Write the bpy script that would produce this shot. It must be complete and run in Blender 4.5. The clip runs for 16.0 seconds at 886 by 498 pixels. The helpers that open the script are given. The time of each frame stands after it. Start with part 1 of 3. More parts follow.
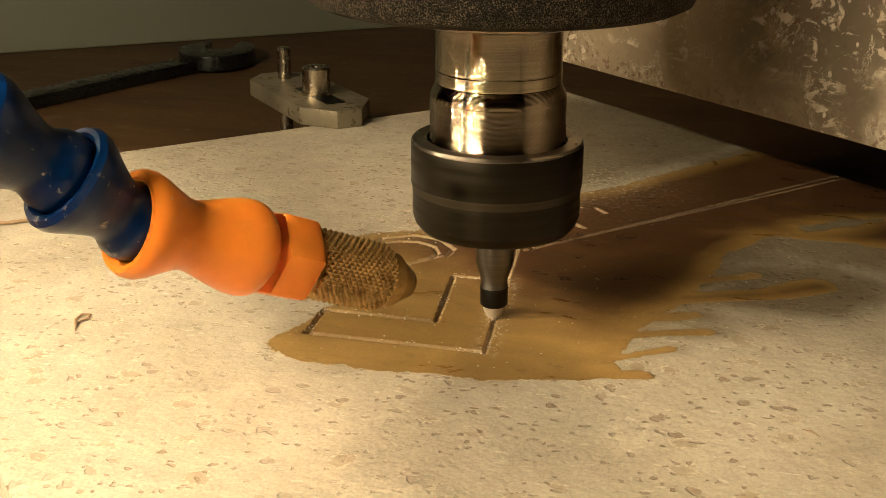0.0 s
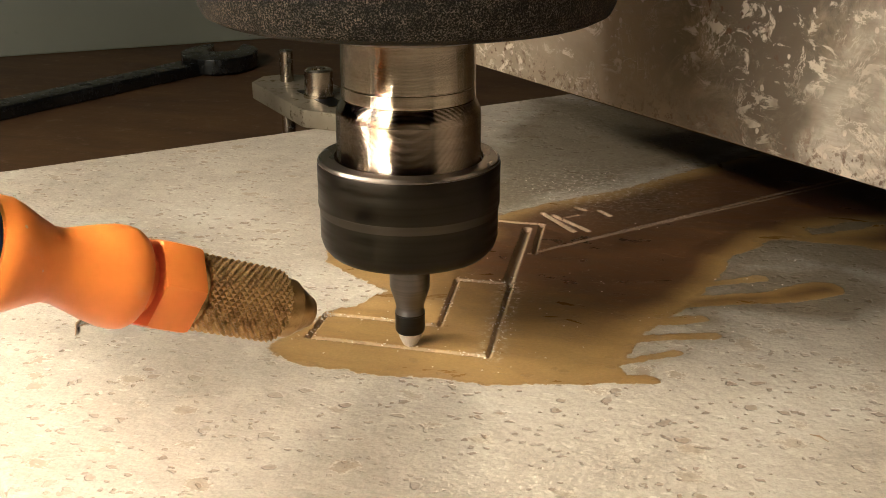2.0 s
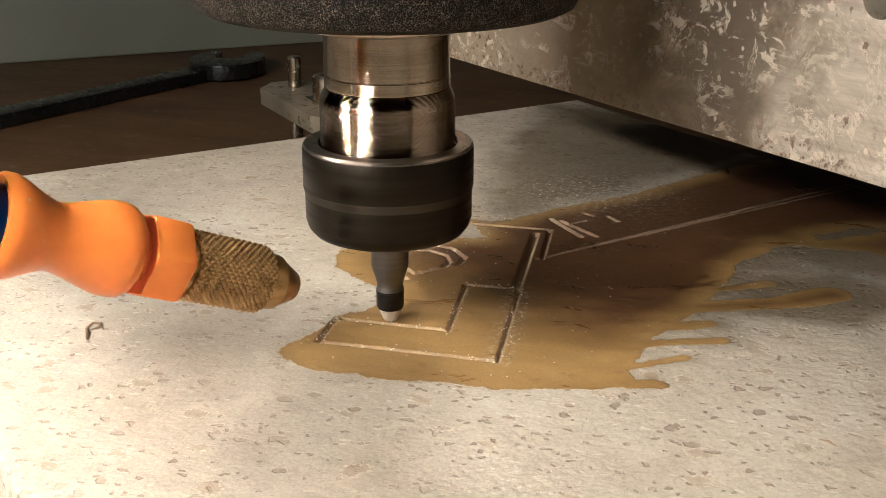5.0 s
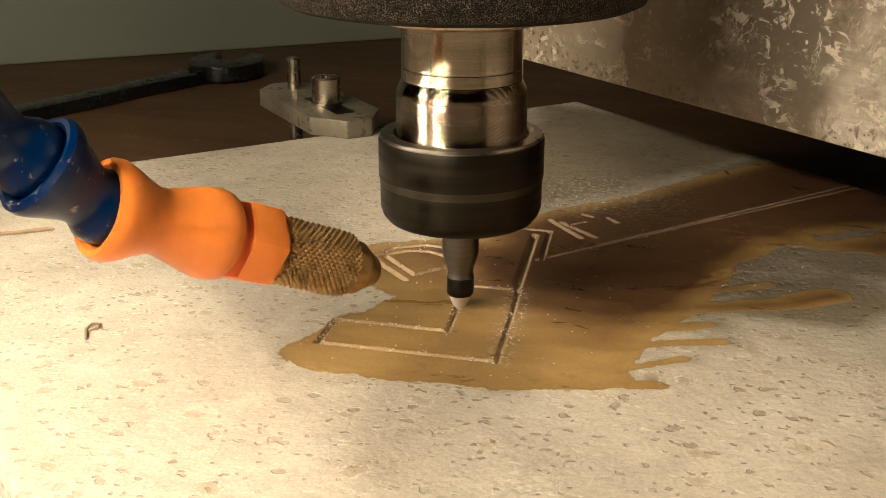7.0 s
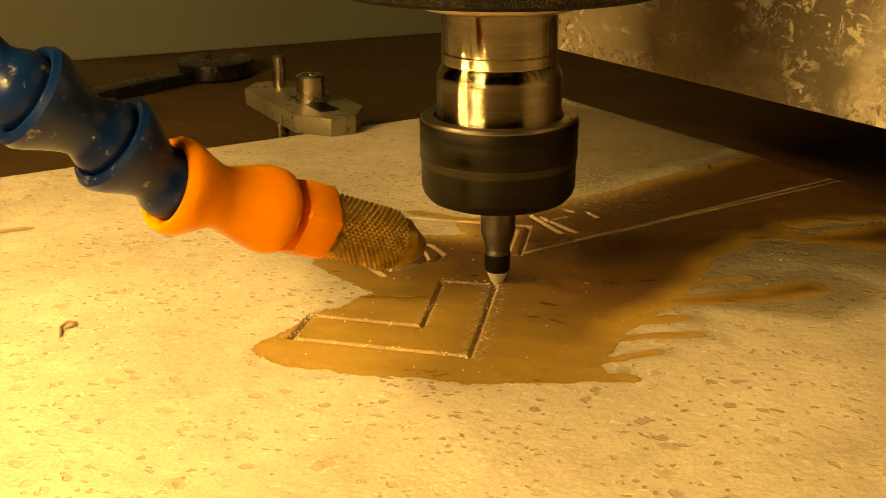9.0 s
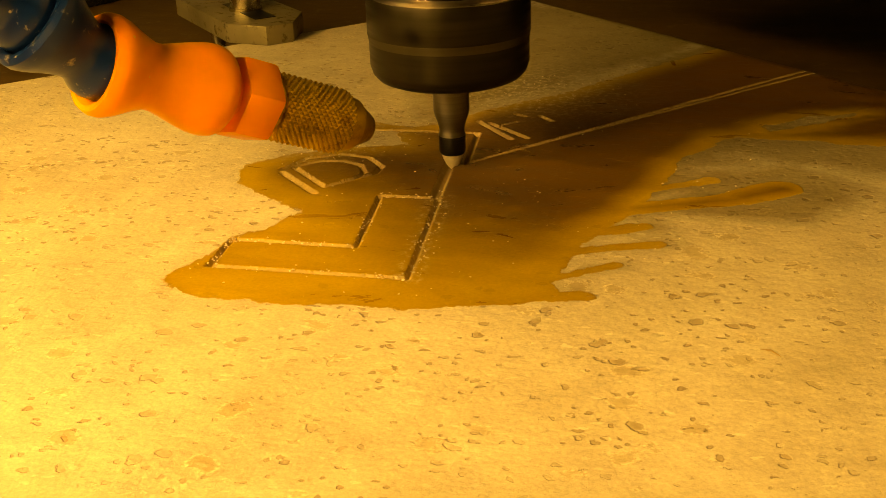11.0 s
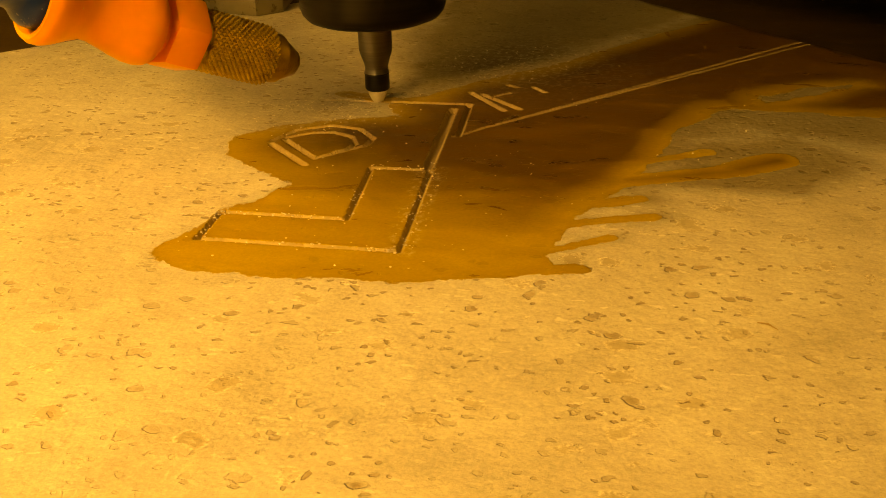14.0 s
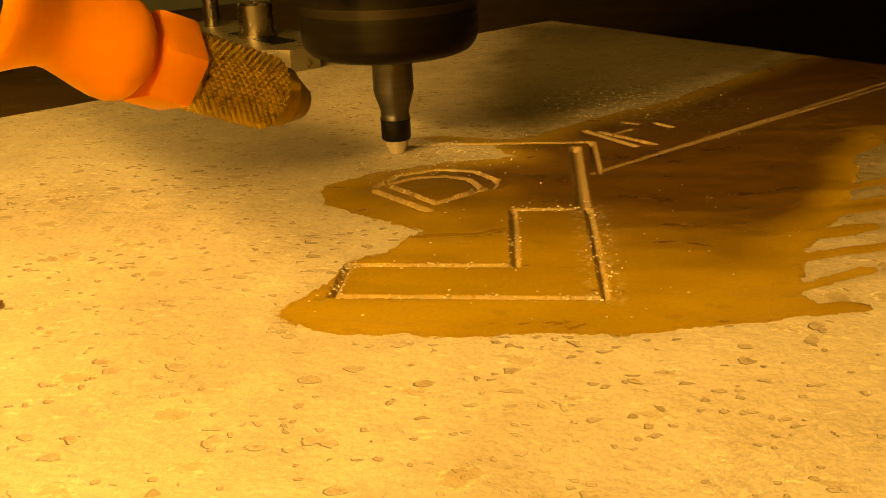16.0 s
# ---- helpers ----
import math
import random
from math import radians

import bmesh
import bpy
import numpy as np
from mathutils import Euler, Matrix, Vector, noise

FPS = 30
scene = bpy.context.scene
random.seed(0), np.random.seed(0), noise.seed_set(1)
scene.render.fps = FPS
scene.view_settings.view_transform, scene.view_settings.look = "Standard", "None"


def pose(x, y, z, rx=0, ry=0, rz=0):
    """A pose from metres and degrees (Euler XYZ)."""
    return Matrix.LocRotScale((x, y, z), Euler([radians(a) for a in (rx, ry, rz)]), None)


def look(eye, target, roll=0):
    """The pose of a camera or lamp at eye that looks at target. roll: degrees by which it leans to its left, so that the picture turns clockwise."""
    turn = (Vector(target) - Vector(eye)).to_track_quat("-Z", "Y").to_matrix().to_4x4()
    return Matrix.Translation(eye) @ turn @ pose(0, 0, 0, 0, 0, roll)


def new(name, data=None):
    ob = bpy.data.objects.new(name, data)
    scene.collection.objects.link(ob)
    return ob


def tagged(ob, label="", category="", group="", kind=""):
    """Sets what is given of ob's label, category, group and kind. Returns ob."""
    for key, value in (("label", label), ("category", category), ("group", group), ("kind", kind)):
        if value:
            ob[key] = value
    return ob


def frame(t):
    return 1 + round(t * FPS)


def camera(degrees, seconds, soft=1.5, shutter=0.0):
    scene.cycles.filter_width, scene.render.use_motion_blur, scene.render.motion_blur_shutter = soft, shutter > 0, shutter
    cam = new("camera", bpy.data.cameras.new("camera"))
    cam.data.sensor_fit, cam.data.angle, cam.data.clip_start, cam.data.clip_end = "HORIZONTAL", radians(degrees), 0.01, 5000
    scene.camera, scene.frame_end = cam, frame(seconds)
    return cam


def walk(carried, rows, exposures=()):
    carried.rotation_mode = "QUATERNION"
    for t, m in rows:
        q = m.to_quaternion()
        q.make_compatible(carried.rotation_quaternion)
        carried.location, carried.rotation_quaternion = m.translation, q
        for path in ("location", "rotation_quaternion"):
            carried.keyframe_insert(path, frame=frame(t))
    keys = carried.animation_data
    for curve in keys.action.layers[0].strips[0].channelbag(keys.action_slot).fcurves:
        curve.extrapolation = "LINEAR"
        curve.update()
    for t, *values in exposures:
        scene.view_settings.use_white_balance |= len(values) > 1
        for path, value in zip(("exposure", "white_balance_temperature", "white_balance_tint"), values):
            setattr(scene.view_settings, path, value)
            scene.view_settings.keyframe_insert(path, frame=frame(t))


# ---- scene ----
cam = camera(41.78, 16.0, soft=0.8)


def aim(x, y, z, yaw, down, roll):
    """A camera pose from its eye, its heading, how far it looks down, and its lean."""
    a, d = radians(yaw), radians(down)
    return look((x, y, z), (x - math.sin(a) * math.cos(d), y + math.cos(a) * math.cos(d), z - math.sin(d)), roll)


PATH = [
    (0.0, 0.0416, -0.2001, 0.0961, 14.03, 20.13, 0.30),
    (0.5, 0.0413, -0.2003, 0.0961, 13.96, 20.12, 0.32),
    (1.0, 0.0413, -0.2002, 0.0960, 14.00, 20.07, 0.30),
    (1.5, 0.0407, -0.1983, 0.0957, 14.09, 20.07, 0.24),
    (2.0, 0.0411, -0.1982, 0.0955, 14.20, 19.99, 0.16),
    (2.5, 0.0413, -0.1987, 0.0957, 14.26, 19.98, 0.07),
    (3.0, 0.0407, -0.1987, 0.0953, 14.22, 19.87, 0.25),
    (5.5, 0.0406, -0.1993, 0.0955, 14.51, 19.66, 0.10),
    (6.0, 0.0405, -0.1991, 0.0954, 14.48, 19.65, 0.12),
    (6.5, 0.0405, -0.1996, 0.0954, 14.45, 19.61, 0.10),
    (7.0, 0.0405, -0.1992, 0.0951, 14.43, 19.55, 0.17),
    (7.5, 0.0409, -0.2008, 0.0956, 14.38, 19.47, 0.25),
    (8.0, 0.0427, -0.2070, 0.0974, 14.48, 19.36, 0.16),
    (10.5, 0.0481, -0.1769, 0.0858, 13.92, 22.08, -1.77),
    (11.0, 0.0481, -0.1750, 0.0847, 13.36, 23.65, -2.01),
    (11.5, 0.0485, -0.1740, 0.0846, 13.10, 24.44, -2.09),
    (12.0, 0.0485, -0.1735, 0.0841, 12.96, 24.82, -2.09),
    (12.5, 0.0489, -0.1736, 0.0837, 13.01, 25.11, -2.09),
    (13.0, 0.0486, -0.1735, 0.0839, 12.92, 25.33, -1.97),
    (13.5, 0.0487, -0.1739, 0.0839, 13.03, 25.26, -1.99),
    (14.0, 0.0472, -0.1725, 0.0832, 12.90, 24.93, -1.84),
    (14.5, 0.0396, -0.1690, 0.0805, 11.95, 24.46, -2.06),
    (15.0, 0.0270, -0.1627, 0.0789, 11.40, 23.98, -3.29),
    (15.5, 0.0071, -0.1515, 0.0732, 10.97, 23.25, -2.98),
    (16.0, 0.0009, -0.1419, 0.0580, 8.85, 19.62, -2.92),
]
EXPOSURES = [
    (0.0, 0.05, 5085, 20),
    (1.5, 0.16, 4575, 25),
    (3.0, 0.23, 4069, 25),
    (5.5, 0.23, 4215, 27),
    (7.0, 0.21, 4522, 23),
    (8.2, 0.21, 5329, 15),
    (10.3, 0.05, 22027, 10),
    (11.0, 0.02, 27850, 9),
    (14.0, -0.31, 38676, 13),
    (16.0, -0.25, 21266, 16),
]
walk(cam, [(t, aim(*row)) for t, *row in PATH], EXPOSURES)

# ---- light ----
world = bpy.data.worlds.new("room_air")
world.use_nodes = True
scene.world = world
world.node_tree.nodes["Background"].inputs[0].default_value = (0.9, 0.95, 1.0, 1)
world.node_tree.nodes["Background"].inputs[1].default_value = 0.02
LED_POWER = 2230.0
LED_COLOUR = (1.0, 0.72, 0.30)
# power of the added overhead fill
FILL_WATTS = 0.45


# ---- materials ----
def material(name, rough=0.5, metal=0.0, base=(0.5, 0.5, 0.5)):
    m = bpy.data.materials.new(name)
    m.use_nodes = True
    b = m.node_tree.nodes["Principled BSDF"]
    b.inputs["Base Color"].default_value = (*base, 1)
    b.inputs["Roughness"].default_value = rough
    b.inputs["Metallic"].default_value = metal
    return m, m.node_tree, b


def node(tree, kind, **sets):
    n = tree.nodes.new(kind)
    for key, value in sets.items():
        n.inputs[key.replace("_", " ")].default_value = value
    return n


def coords(tree):
    return tree.nodes.new("ShaderNodeTexCoord").outputs["Object"]


def noise_tex(tree, vec, scale, detail=4.0, rough=0.55, distort=0.0):
    n = node(tree, "ShaderNodeTexNoise", Scale=scale, Detail=detail, Roughness=rough, Distortion=distort)
    tree.links.new(vec, n.inputs["Vector"])
    return n.outputs["Fac"]


def voronoi(tree, vec, scale, feature="F1", rand=1.0):
    n = node(tree, "ShaderNodeTexVoronoi", Scale=scale, Randomness=rand)
    n.feature = feature
    tree.links.new(vec, n.inputs["Vector"])
    return n


def mapped(tree, vec, scale=(1, 1, 1), rot=(0, 0, 0)):
    n = node(tree, "ShaderNodeMapping", Scale=scale, Rotation=rot)
    tree.links.new(vec, n.inputs["Vector"])
    return n.outputs["Vector"]


def ramp(tree, fac, stops):
    n = tree.nodes.new("ShaderNodeValToRGB")
    el = n.color_ramp.elements
    while len(el) < len(stops):
        el.new(0.5)
    for e, (p, c) in zip(el, stops):
        e.position = p
        e.color = (*c, 1) if len(c) == 3 else c
    tree.links.new(fac, n.inputs["Fac"])
    return n.outputs["Color"]


def grey(v):
    return (v, v, v)


def math_node(tree, op, a, b=0.0, clamp=False):
    n = tree.nodes.new("ShaderNodeMath")
    n.operation, n.use_clamp = op, clamp
    for i, v in enumerate((a, b)):
        if isinstance(v, (int, float)):
            n.inputs[i].default_value = v
        else:
            tree.links.new(v, n.inputs[i])
    return n.outputs[0]


def mix(tree, fac, a, b, mode="MIX"):
    n = tree.nodes.new("ShaderNodeMix")
    n.data_type, n.blend_type = "RGBA", mode
    for i, v in ((0, fac), (6, a), (7, b)):
        if isinstance(v, (int, float)):
            n.inputs[i].default_value = v
        elif isinstance(v, tuple):
            n.inputs[i].default_value = (*v, 1)
        else:
            tree.links.new(v, n.inputs[i])
    return n.outputs[2]


def bump(tree, bsdf, height, strength, dist):
    n = node(tree, "ShaderNodeBump", Strength=strength, Distance=dist)
    tree.links.new(height, n.inputs["Height"])
    tree.links.new(n.outputs["Normal"], bsdf.inputs["Normal"])


def attribute(tree, name):
    n = tree.nodes.new("ShaderNodeAttribute")
    n.attribute_name = name
    return n.outputs["Fac"]


def stone_material():
    m, t, b = material("limestone", 0.7)
    v = coords(t)
    soft = noise_tex(t, v, 26, 5)
    base = ramp(t, soft, [(0.3, (0.45, 0.385, 0.29)), (0.55, (0.55, 0.485, 0.38)), (0.75, (0.63, 0.57, 0.465))])
    fine = noise_tex(t, v, 1400, 4, 0.7)
    base = mix(t, 0.34, base, ramp(t, fine, [(0.32, grey(0.28)), (0.68, grey(0.70))]), "OVERLAY")
    base = mix(t, 0.45, base, ramp(t, noise_tex(t, v, 130, 6, 0.7, 0.4), [(0.35, grey(0.36)), (0.65, grey(0.62))]), "OVERLAY")
    zone = ramp(t, noise_tex(t, v, 30, 3), [(0.40, grey(0.30)), (0.58, grey(1.0))])
    # outlines wander, so that no two fossil bits are alike
    wander = node(t, "ShaderNodeTexNoise", Scale=190.0, Detail=3.0)
    t.links.new(v, wander.inputs["Vector"])
    pull = t.nodes.new("ShaderNodeVectorMath")
    pull.operation = "MULTIPLY_ADD"
    t.links.new(wander.outputs["Color"], pull.inputs[0])
    pull.inputs[1].default_value = (0.004, 0.004, 0.0)
    t.links.new(v, pull.inputs[2])
    vw = pull.outputs[0]

    def flecks(scale, stretch, turn, share, size, ragged, grain):
        """Fossil bits: some of the cells of a stretched cell pattern, with ragged rims. Gives the bit and its rim."""
        c = voronoi(t, mapped(t, vw, (1.0, stretch, 1.0), (0, 0, turn)), scale)
        chosen = math_node(t, "GREATER_THAN", c.outputs["Color"], 1.0 - share)
        e = math_node(t, "ADD", c.outputs["Distance"], math_node(t, "MULTIPLY", math_node(t, "SUBTRACT", noise_tex(t, v, grain, 4), 0.5), ragged))
        body = math_node(t, "MULTIPLY", ramp(t, e, [(size, grey(1.0)), (size + 0.05, grey(0.0))]), chosen)
        rim = math_node(t, "MULTIPLY", ramp(t, e, [(size - 0.08, grey(0.0)), (size, grey(1.0)), (size + 0.06, grey(0.0))]), chosen)
        return body, rim

    f1, r1 = flecks(200, 1.25, 0.25, 0.50, 0.19, 0.42, 420)
    f2, r2 = flecks(430, 1.2, -0.5, 0.52, 0.22, 0.42, 1100)
    f3, r3 = flecks(95, 1.2, 0.15, 0.55, 0.20, 0.55, 260)
    f4, r4 = flecks(260, 2.6, 0.8, 0.40, 0.20, 0.45, 1200)
    base = mix(t, math_node(t, "MULTIPLY", math_node(t, "MULTIPLY", f3, ramp(t, fine, [(0.3, grey(0.5)), (0.6, grey(1.0))])), 0.62), base, (0.36, 0.265, 0.15))
    base = mix(t, math_node(t, "MULTIPLY", math_node(t, "MULTIPLY", r3, ramp(t, fine, [(0.42, grey(0.0)), (0.6, grey(1.0))])), 0.85), base, (0.78, 0.71, 0.58))
    base = mix(t, math_node(t, "MULTIPLY", math_node(t, "MULTIPLY", f1, zone), 0.62), base, (0.25, 0.165, 0.085))
    base = mix(t, math_node(t, "MULTIPLY", math_node(t, "MULTIPLY", r1, zone), 0.25), base, (0.76, 0.70, 0.58))
    base = mix(t, math_node(t, "MULTIPLY", math_node(t, "MULTIPLY", f2, zone), 0.60), base, (0.22, 0.145, 0.075))
    base = mix(t, math_node(t, "MULTIPLY", math_node(t, "MULTIPLY", f4, zone), 0.6), base, (0.78, 0.72, 0.60))
    fleck = math_node(t, "MULTIPLY", math_node(t, "MAXIMUM", f1, f2), zone)
    # brown damp round the wet patch, darker to the right; spindle shade behind painted in
    damp_shade = math_node(t, "ADD", attribute(t, "stain_shade"), math_node(t, "MULTIPLY", math_node(t, "SUBTRACT", noise_tex(t, v, 55, 6, 0.68, 0.7), 0.5), 34.0))
    damp_shade = ramp(t, math_node(t, "ADD", math_node(t, "MULTIPLY", damp_shade, 0.025), 0.75, True), [(0.50, grey(0.0)), (0.95, grey(0.95))])
    base = mix(t, damp_shade, base, mix(t, 1.0, base, (0.42, 0.39, 0.31), "MULTIPLY"))
    # water and cutting slurry
    big_n = math_node(t, "MULTIPLY", math_node(t, "SUBTRACT", noise_tex(t, mapped(t, v, (1.3, 0.7, 1), (0, 0, -0.35)), 110, 4, 0.6, 0.8), 0.5), 5.0)
    small_n = math_node(t, "MULTIPLY", math_node(t, "SUBTRACT", noise_tex(t, v, 380, 5, 0.65), 0.5), 2.6)
    ragged = math_node(t, "ADD", attribute(t, "wet"), math_node(t, "ADD", big_n, small_n))
    wet = ramp(t, math_node(t, "ADD", math_node(t, "MULTIPLY", ragged, 0.25), 0.5, True), [(0.45, grey(0.0)), (0.53, grey(1.0))])
    streak = noise_tex(t, mapped(t, v, (1.0, 2.6, 1.0), (0, 0, -0.9)), 60, 6, 0.62, 0.6)
    thin = ramp(t, streak, [(0.25, (0.27, 0.160, 0.038)), (0.5, (0.365, 0.228, 0.056)), (0.75, (0.46, 0.305, 0.090))])
    # thick slurry, darker also for the weak grazing light at the back, put in colour
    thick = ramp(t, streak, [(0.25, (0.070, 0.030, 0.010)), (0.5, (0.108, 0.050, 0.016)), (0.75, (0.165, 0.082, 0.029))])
    deepen = math_node(t, "ADD", attribute(t, "deepen"), math_node(t, "MULTIPLY", math_node(t, "SUBTRACT", noise_tex(t, v, 42, 5, 0.6, 0.5), 0.5), 0.9), True)
    slurry = mix(t, ramp(t, deepen, [(0.12, grey(0.0)), (0.85, grey(1.0))]), thin, thick)
    slurry = mix(t, 0.35, slurry, ramp(t, fine, [(0.3, grey(0.33)), (0.7, grey(0.67))]), "OVERLAY")
    # the stone's own bits show faintly through the thin film, and pale silt settles in shreds
    slurry = mix(t, math_node(t, "MULTIPLY", f1, 0.22), slurry, (0.13, 0.075, 0.03))
    silt = ramp(t, noise_tex(t, mapped(t, v, (1.0, 2.2, 1.0), (0, 0, -0.5)), 150, 7, 0.72, 0.9), [(0.60, grey(0.0)), (0.74, grey(0.5))])
    slurry = mix(t, silt, slurry, (0.45, 0.32, 0.15))
    edge = ramp(t, math_node(t, "ADD", math_node(t, "MULTIPLY", ragged, 0.25), 0.5, True), [(0.50, grey(0.0)), (0.58, grey(0.20)), (0.80, grey(0.0))])
    slurry = mix(t, edge, slurry, mix(t, 1.0, slurry, (0.55, 0.50, 0.42), "MULTIPLY"))
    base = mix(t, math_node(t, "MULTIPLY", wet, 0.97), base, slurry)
    # freshly cut grooves and stone flour
    cut = ramp(t, math_node(t, "ADD", attribute(t, "cut"), math_node(t, "MULTIPLY", math_node(t, "SUBTRACT", noise_tex(t, v, 1100, 3), 0.5), 0.9)), [(0.35, grey(0.0)), (0.85, grey(1.0))])
    base = mix(t, math_node(t, "MULTIPLY", cut, 0.55), base, (0.47, 0.36, 0.22))
    flour = math_node(t, "MULTIPLY", attribute(t, "dust"), ramp(t, noise_tex(t, v, 620, 4, 0.7), [(0.50, grey(0.0)), (0.62, grey(1.0))]))
    base = mix(t, math_node(t, "MULTIPLY", flour, 0.6), base, (0.66, 0.58, 0.45))
    t.links.new(base, b.inputs["Base Color"])
    rough = mix(t, wet, grey(0.72), ramp(t, streak, [(0.3, grey(0.24)), (0.7, grey(0.48))]))
    t.links.new(mix(t, cut, rough, grey(0.8)), b.inputs["Roughness"])
    b.inputs["Specular IOR Level"].default_value = 0.4
    h = math_node(t, "SUBTRACT", math_node(t, "MULTIPLY", noise_tex(t, v, 520, 5), 0.5), math_node(t, "MULTIPLY", fleck, 0.5))
    h = math_node(t, "ADD", math_node(t, "MULTIPLY", h, math_node(t, "SUBTRACT", 1.0, math_node(t, "MULTIPLY", wet, 0.85))), math_node(t, "MULTIPLY", wet, 0.35))
    bump(t, b, h, 0.8, 0.0007)
    return m


def plate_material():
    m, t, b = material("stained_steel", 0.4, 1.0)
    v = coords(t)
    ve = mapped(t, v, (1, 1, 1), (0, 0, radians(44.5)))
    sep = t.nodes.new("ShaderNodeSeparateXYZ")
    t.links.new(ve, sep.inputs[0])
    cloud = noise_tex(t, v, 22, 5, 0.6, 0.5)
    # ground bare towards one end, caked and dark towards the spindle
    bare = math_node(t, "ADD", math_node(t, "MULTIPLY", sep.outputs["X"], 13.5), math_node(t, "MULTIPLY", math_node(t, "SUBTRACT", cloud, 0.5), 1.6))
    bare = ramp(t, math_node(t, "ADD", bare, 0.0, True), [(0.42, grey(0.0)), (0.80, grey(1.0))])
    brushed = noise_tex(t, mapped(t, ve, (1.0, 1.0, 9.0), (0, 0.55, 0)), 60, 5, 0.65)
    base = mix(t, bare, ramp(t, cloud, [(0.35, (0.20, 0.155, 0.095)), (0.5, (0.31, 0.25, 0.165)), (0.68, (0.44, 0.36, 0.25))]),
               ramp(t, brushed, [(0.3, (0.40, 0.34, 0.26)), (0.7, (0.66, 0.59, 0.48))]))
    # old dark coolant film, caked over the middle
    mid = math_node(t, "MULTIPLY", math_node(t, "ADD", sep.outputs["X"], 0.004), 17.0)
    mid = ramp(t, math_node(t, "ADD", mid, math_node(t, "MULTIPLY", math_node(t, "SUBTRACT", cloud, 0.5), 1.2), True), [(0.02, grey(0.12)), (0.28, grey(1.0)), (0.75, grey(1.0)), (1.0, grey(0.35))])
    film = ramp(t, noise_tex(t, mapped(t, v, (1, 1, 1.2)), 55, 10, 0.74, 0.5), [(0.40, grey(0.0)), (0.52, grey(1.0))])
    grime = math_node(t, "MULTIPLY", math_node(t, "MULTIPLY", film, mid), math_node(t, "SUBTRACT", 1.0, math_node(t, "MULTIPLY", bare, 0.55)))
    base = mix(t, math_node(t, "MULTIPLY", grime, 0.72), base, (0.085, 0.066, 0.040))
    # splashes of stone milk: threads, shreds and drops
    vein = noise_tex(t, mapped(t, ve, (1, 1, 0.8)), 75, 9, 0.74, 0.6)
    lime = ramp(t, math_node(t, "ABSOLUTE", math_node(t, "SUBTRACT", vein, 0.545)), [(0.004, grey(1.0)), (0.013, grey(0.0))])
    shred = ramp(t, noise_tex(t, mapped(t, ve, (0.8, 1, 1.3)), 190, 8, 0.70, 0.8), [(0.555, grey(0.0)), (0.60, grey(1.0))])
    lime = math_node(t, "MAXIMUM", math_node(t, "MULTIPLY", lime, ramp(t, noise_tex(t, v, 120, 4), [(0.45, grey(0.0)), (0.6, grey(1.0))])), shred)
    spots = voronoi(t, mapped(t, v, (1, 1, 0.8)), 420)
    drop = math_node(t, "MULTIPLY", ramp(t, math_node(t, "ADD", spots.outputs["Distance"], math_node(t, "MULTIPLY", noise_tex(t, v, 900, 3), 0.25)), [(0.30, grey(1.0)), (0.36, grey(0.0))]), math_node(t, "GREATER_THAN", spots.outputs["Color"], 0.62))
    patchy = ramp(t, noise_tex(t, v, 40, 5, 0.6), [(0.36, grey(0.0)), (0.50, grey(1.0))])
    lime = math_node(t, "MULTIPLY", math_node(t, "MAXIMUM", lime, drop), patchy)
    base = mix(t, math_node(t, "MULTIPLY", lime, 0.8), base, (0.68, 0.59, 0.46))
    # a crust of mud and rust along the low edge
    low = math_node(t, "ADD", math_node(t, "MULTIPLY", math_node(t, "SUBTRACT", 0.0455, sep.outputs["Z"]), 150.0), math_node(t, "MULTIPLY", math_node(t, "SUBTRACT", noise_tex(t, v, 60, 4), 0.5), 2.2), True)
    crust = math_node(t, "MULTIPLY", low, ramp(t, noise_tex(t, v, 700, 5, 0.7), [(0.53, grey(0.0)), (0.60, grey(1.0))]))
    base = mix(t, math_node(t, "MULTIPLY", crust, 0.8), base, (0.14, 0.085, 0.042))
    arcs = node(t, "ShaderNodeTexWave", Scale=260, Distortion=1.6, Detail=3.0)
    arcs.wave_type, arcs.rings_direction = "RINGS", "SPHERICAL"
    centre = node(t, "ShaderNodeMapping", Location=(-0.025, -0.0585, -0.005))
    t.links.new(ve, centre.inputs["Vector"])
    t.links.new(centre.outputs["Vector"], arcs.inputs["Vector"])
    scratch = math_node(t, "MULTIPLY", math_node(t, "MULTIPLY", ramp(t, arcs.outputs["Fac"], [(0.70, grey(0.0)), (0.98, grey(1.0))]), bare), ramp(t, noise_tex(t, ve, 34, 5, 0.7), [(0.42, grey(0.0)), (0.62, grey(1.0))]))
    base = mix(t, math_node(t, "MULTIPLY", math_node(t, "MULTIPLY", scratch, ramp(t, noise_tex(t, v, 300, 5, 0.7), [(0.42, grey(0.0)), (0.58, grey(1.0))])), 0.6), base, (0.25, 0.20, 0.15))
    rust = math_node(t, "MULTIPLY", ramp(t, noise_tex(t, v, 420, 3), [(0.62, grey(0.0)), (0.66, grey(1.0))]), ramp(t, noise_tex(t, v, 40, 2), [(0.5, grey(0.0)), (0.6, grey(1.0))]))
    base = mix(t, math_node(t, "MULTIPLY", rust, 0.8), base, (0.10, 0.045, 0.02))
    t.links.new(base, b.inputs["Base Color"])
    dirt = math_node(t, "MAXIMUM", math_node(t, "MULTIPLY", grime, 0.7), math_node(t, "MAXIMUM", lime, rust))
    t.links.new(math_node(t, "SUBTRACT", 0.45, math_node(t, "MULTIPLY", dirt, 0.45)), b.inputs["Metallic"])
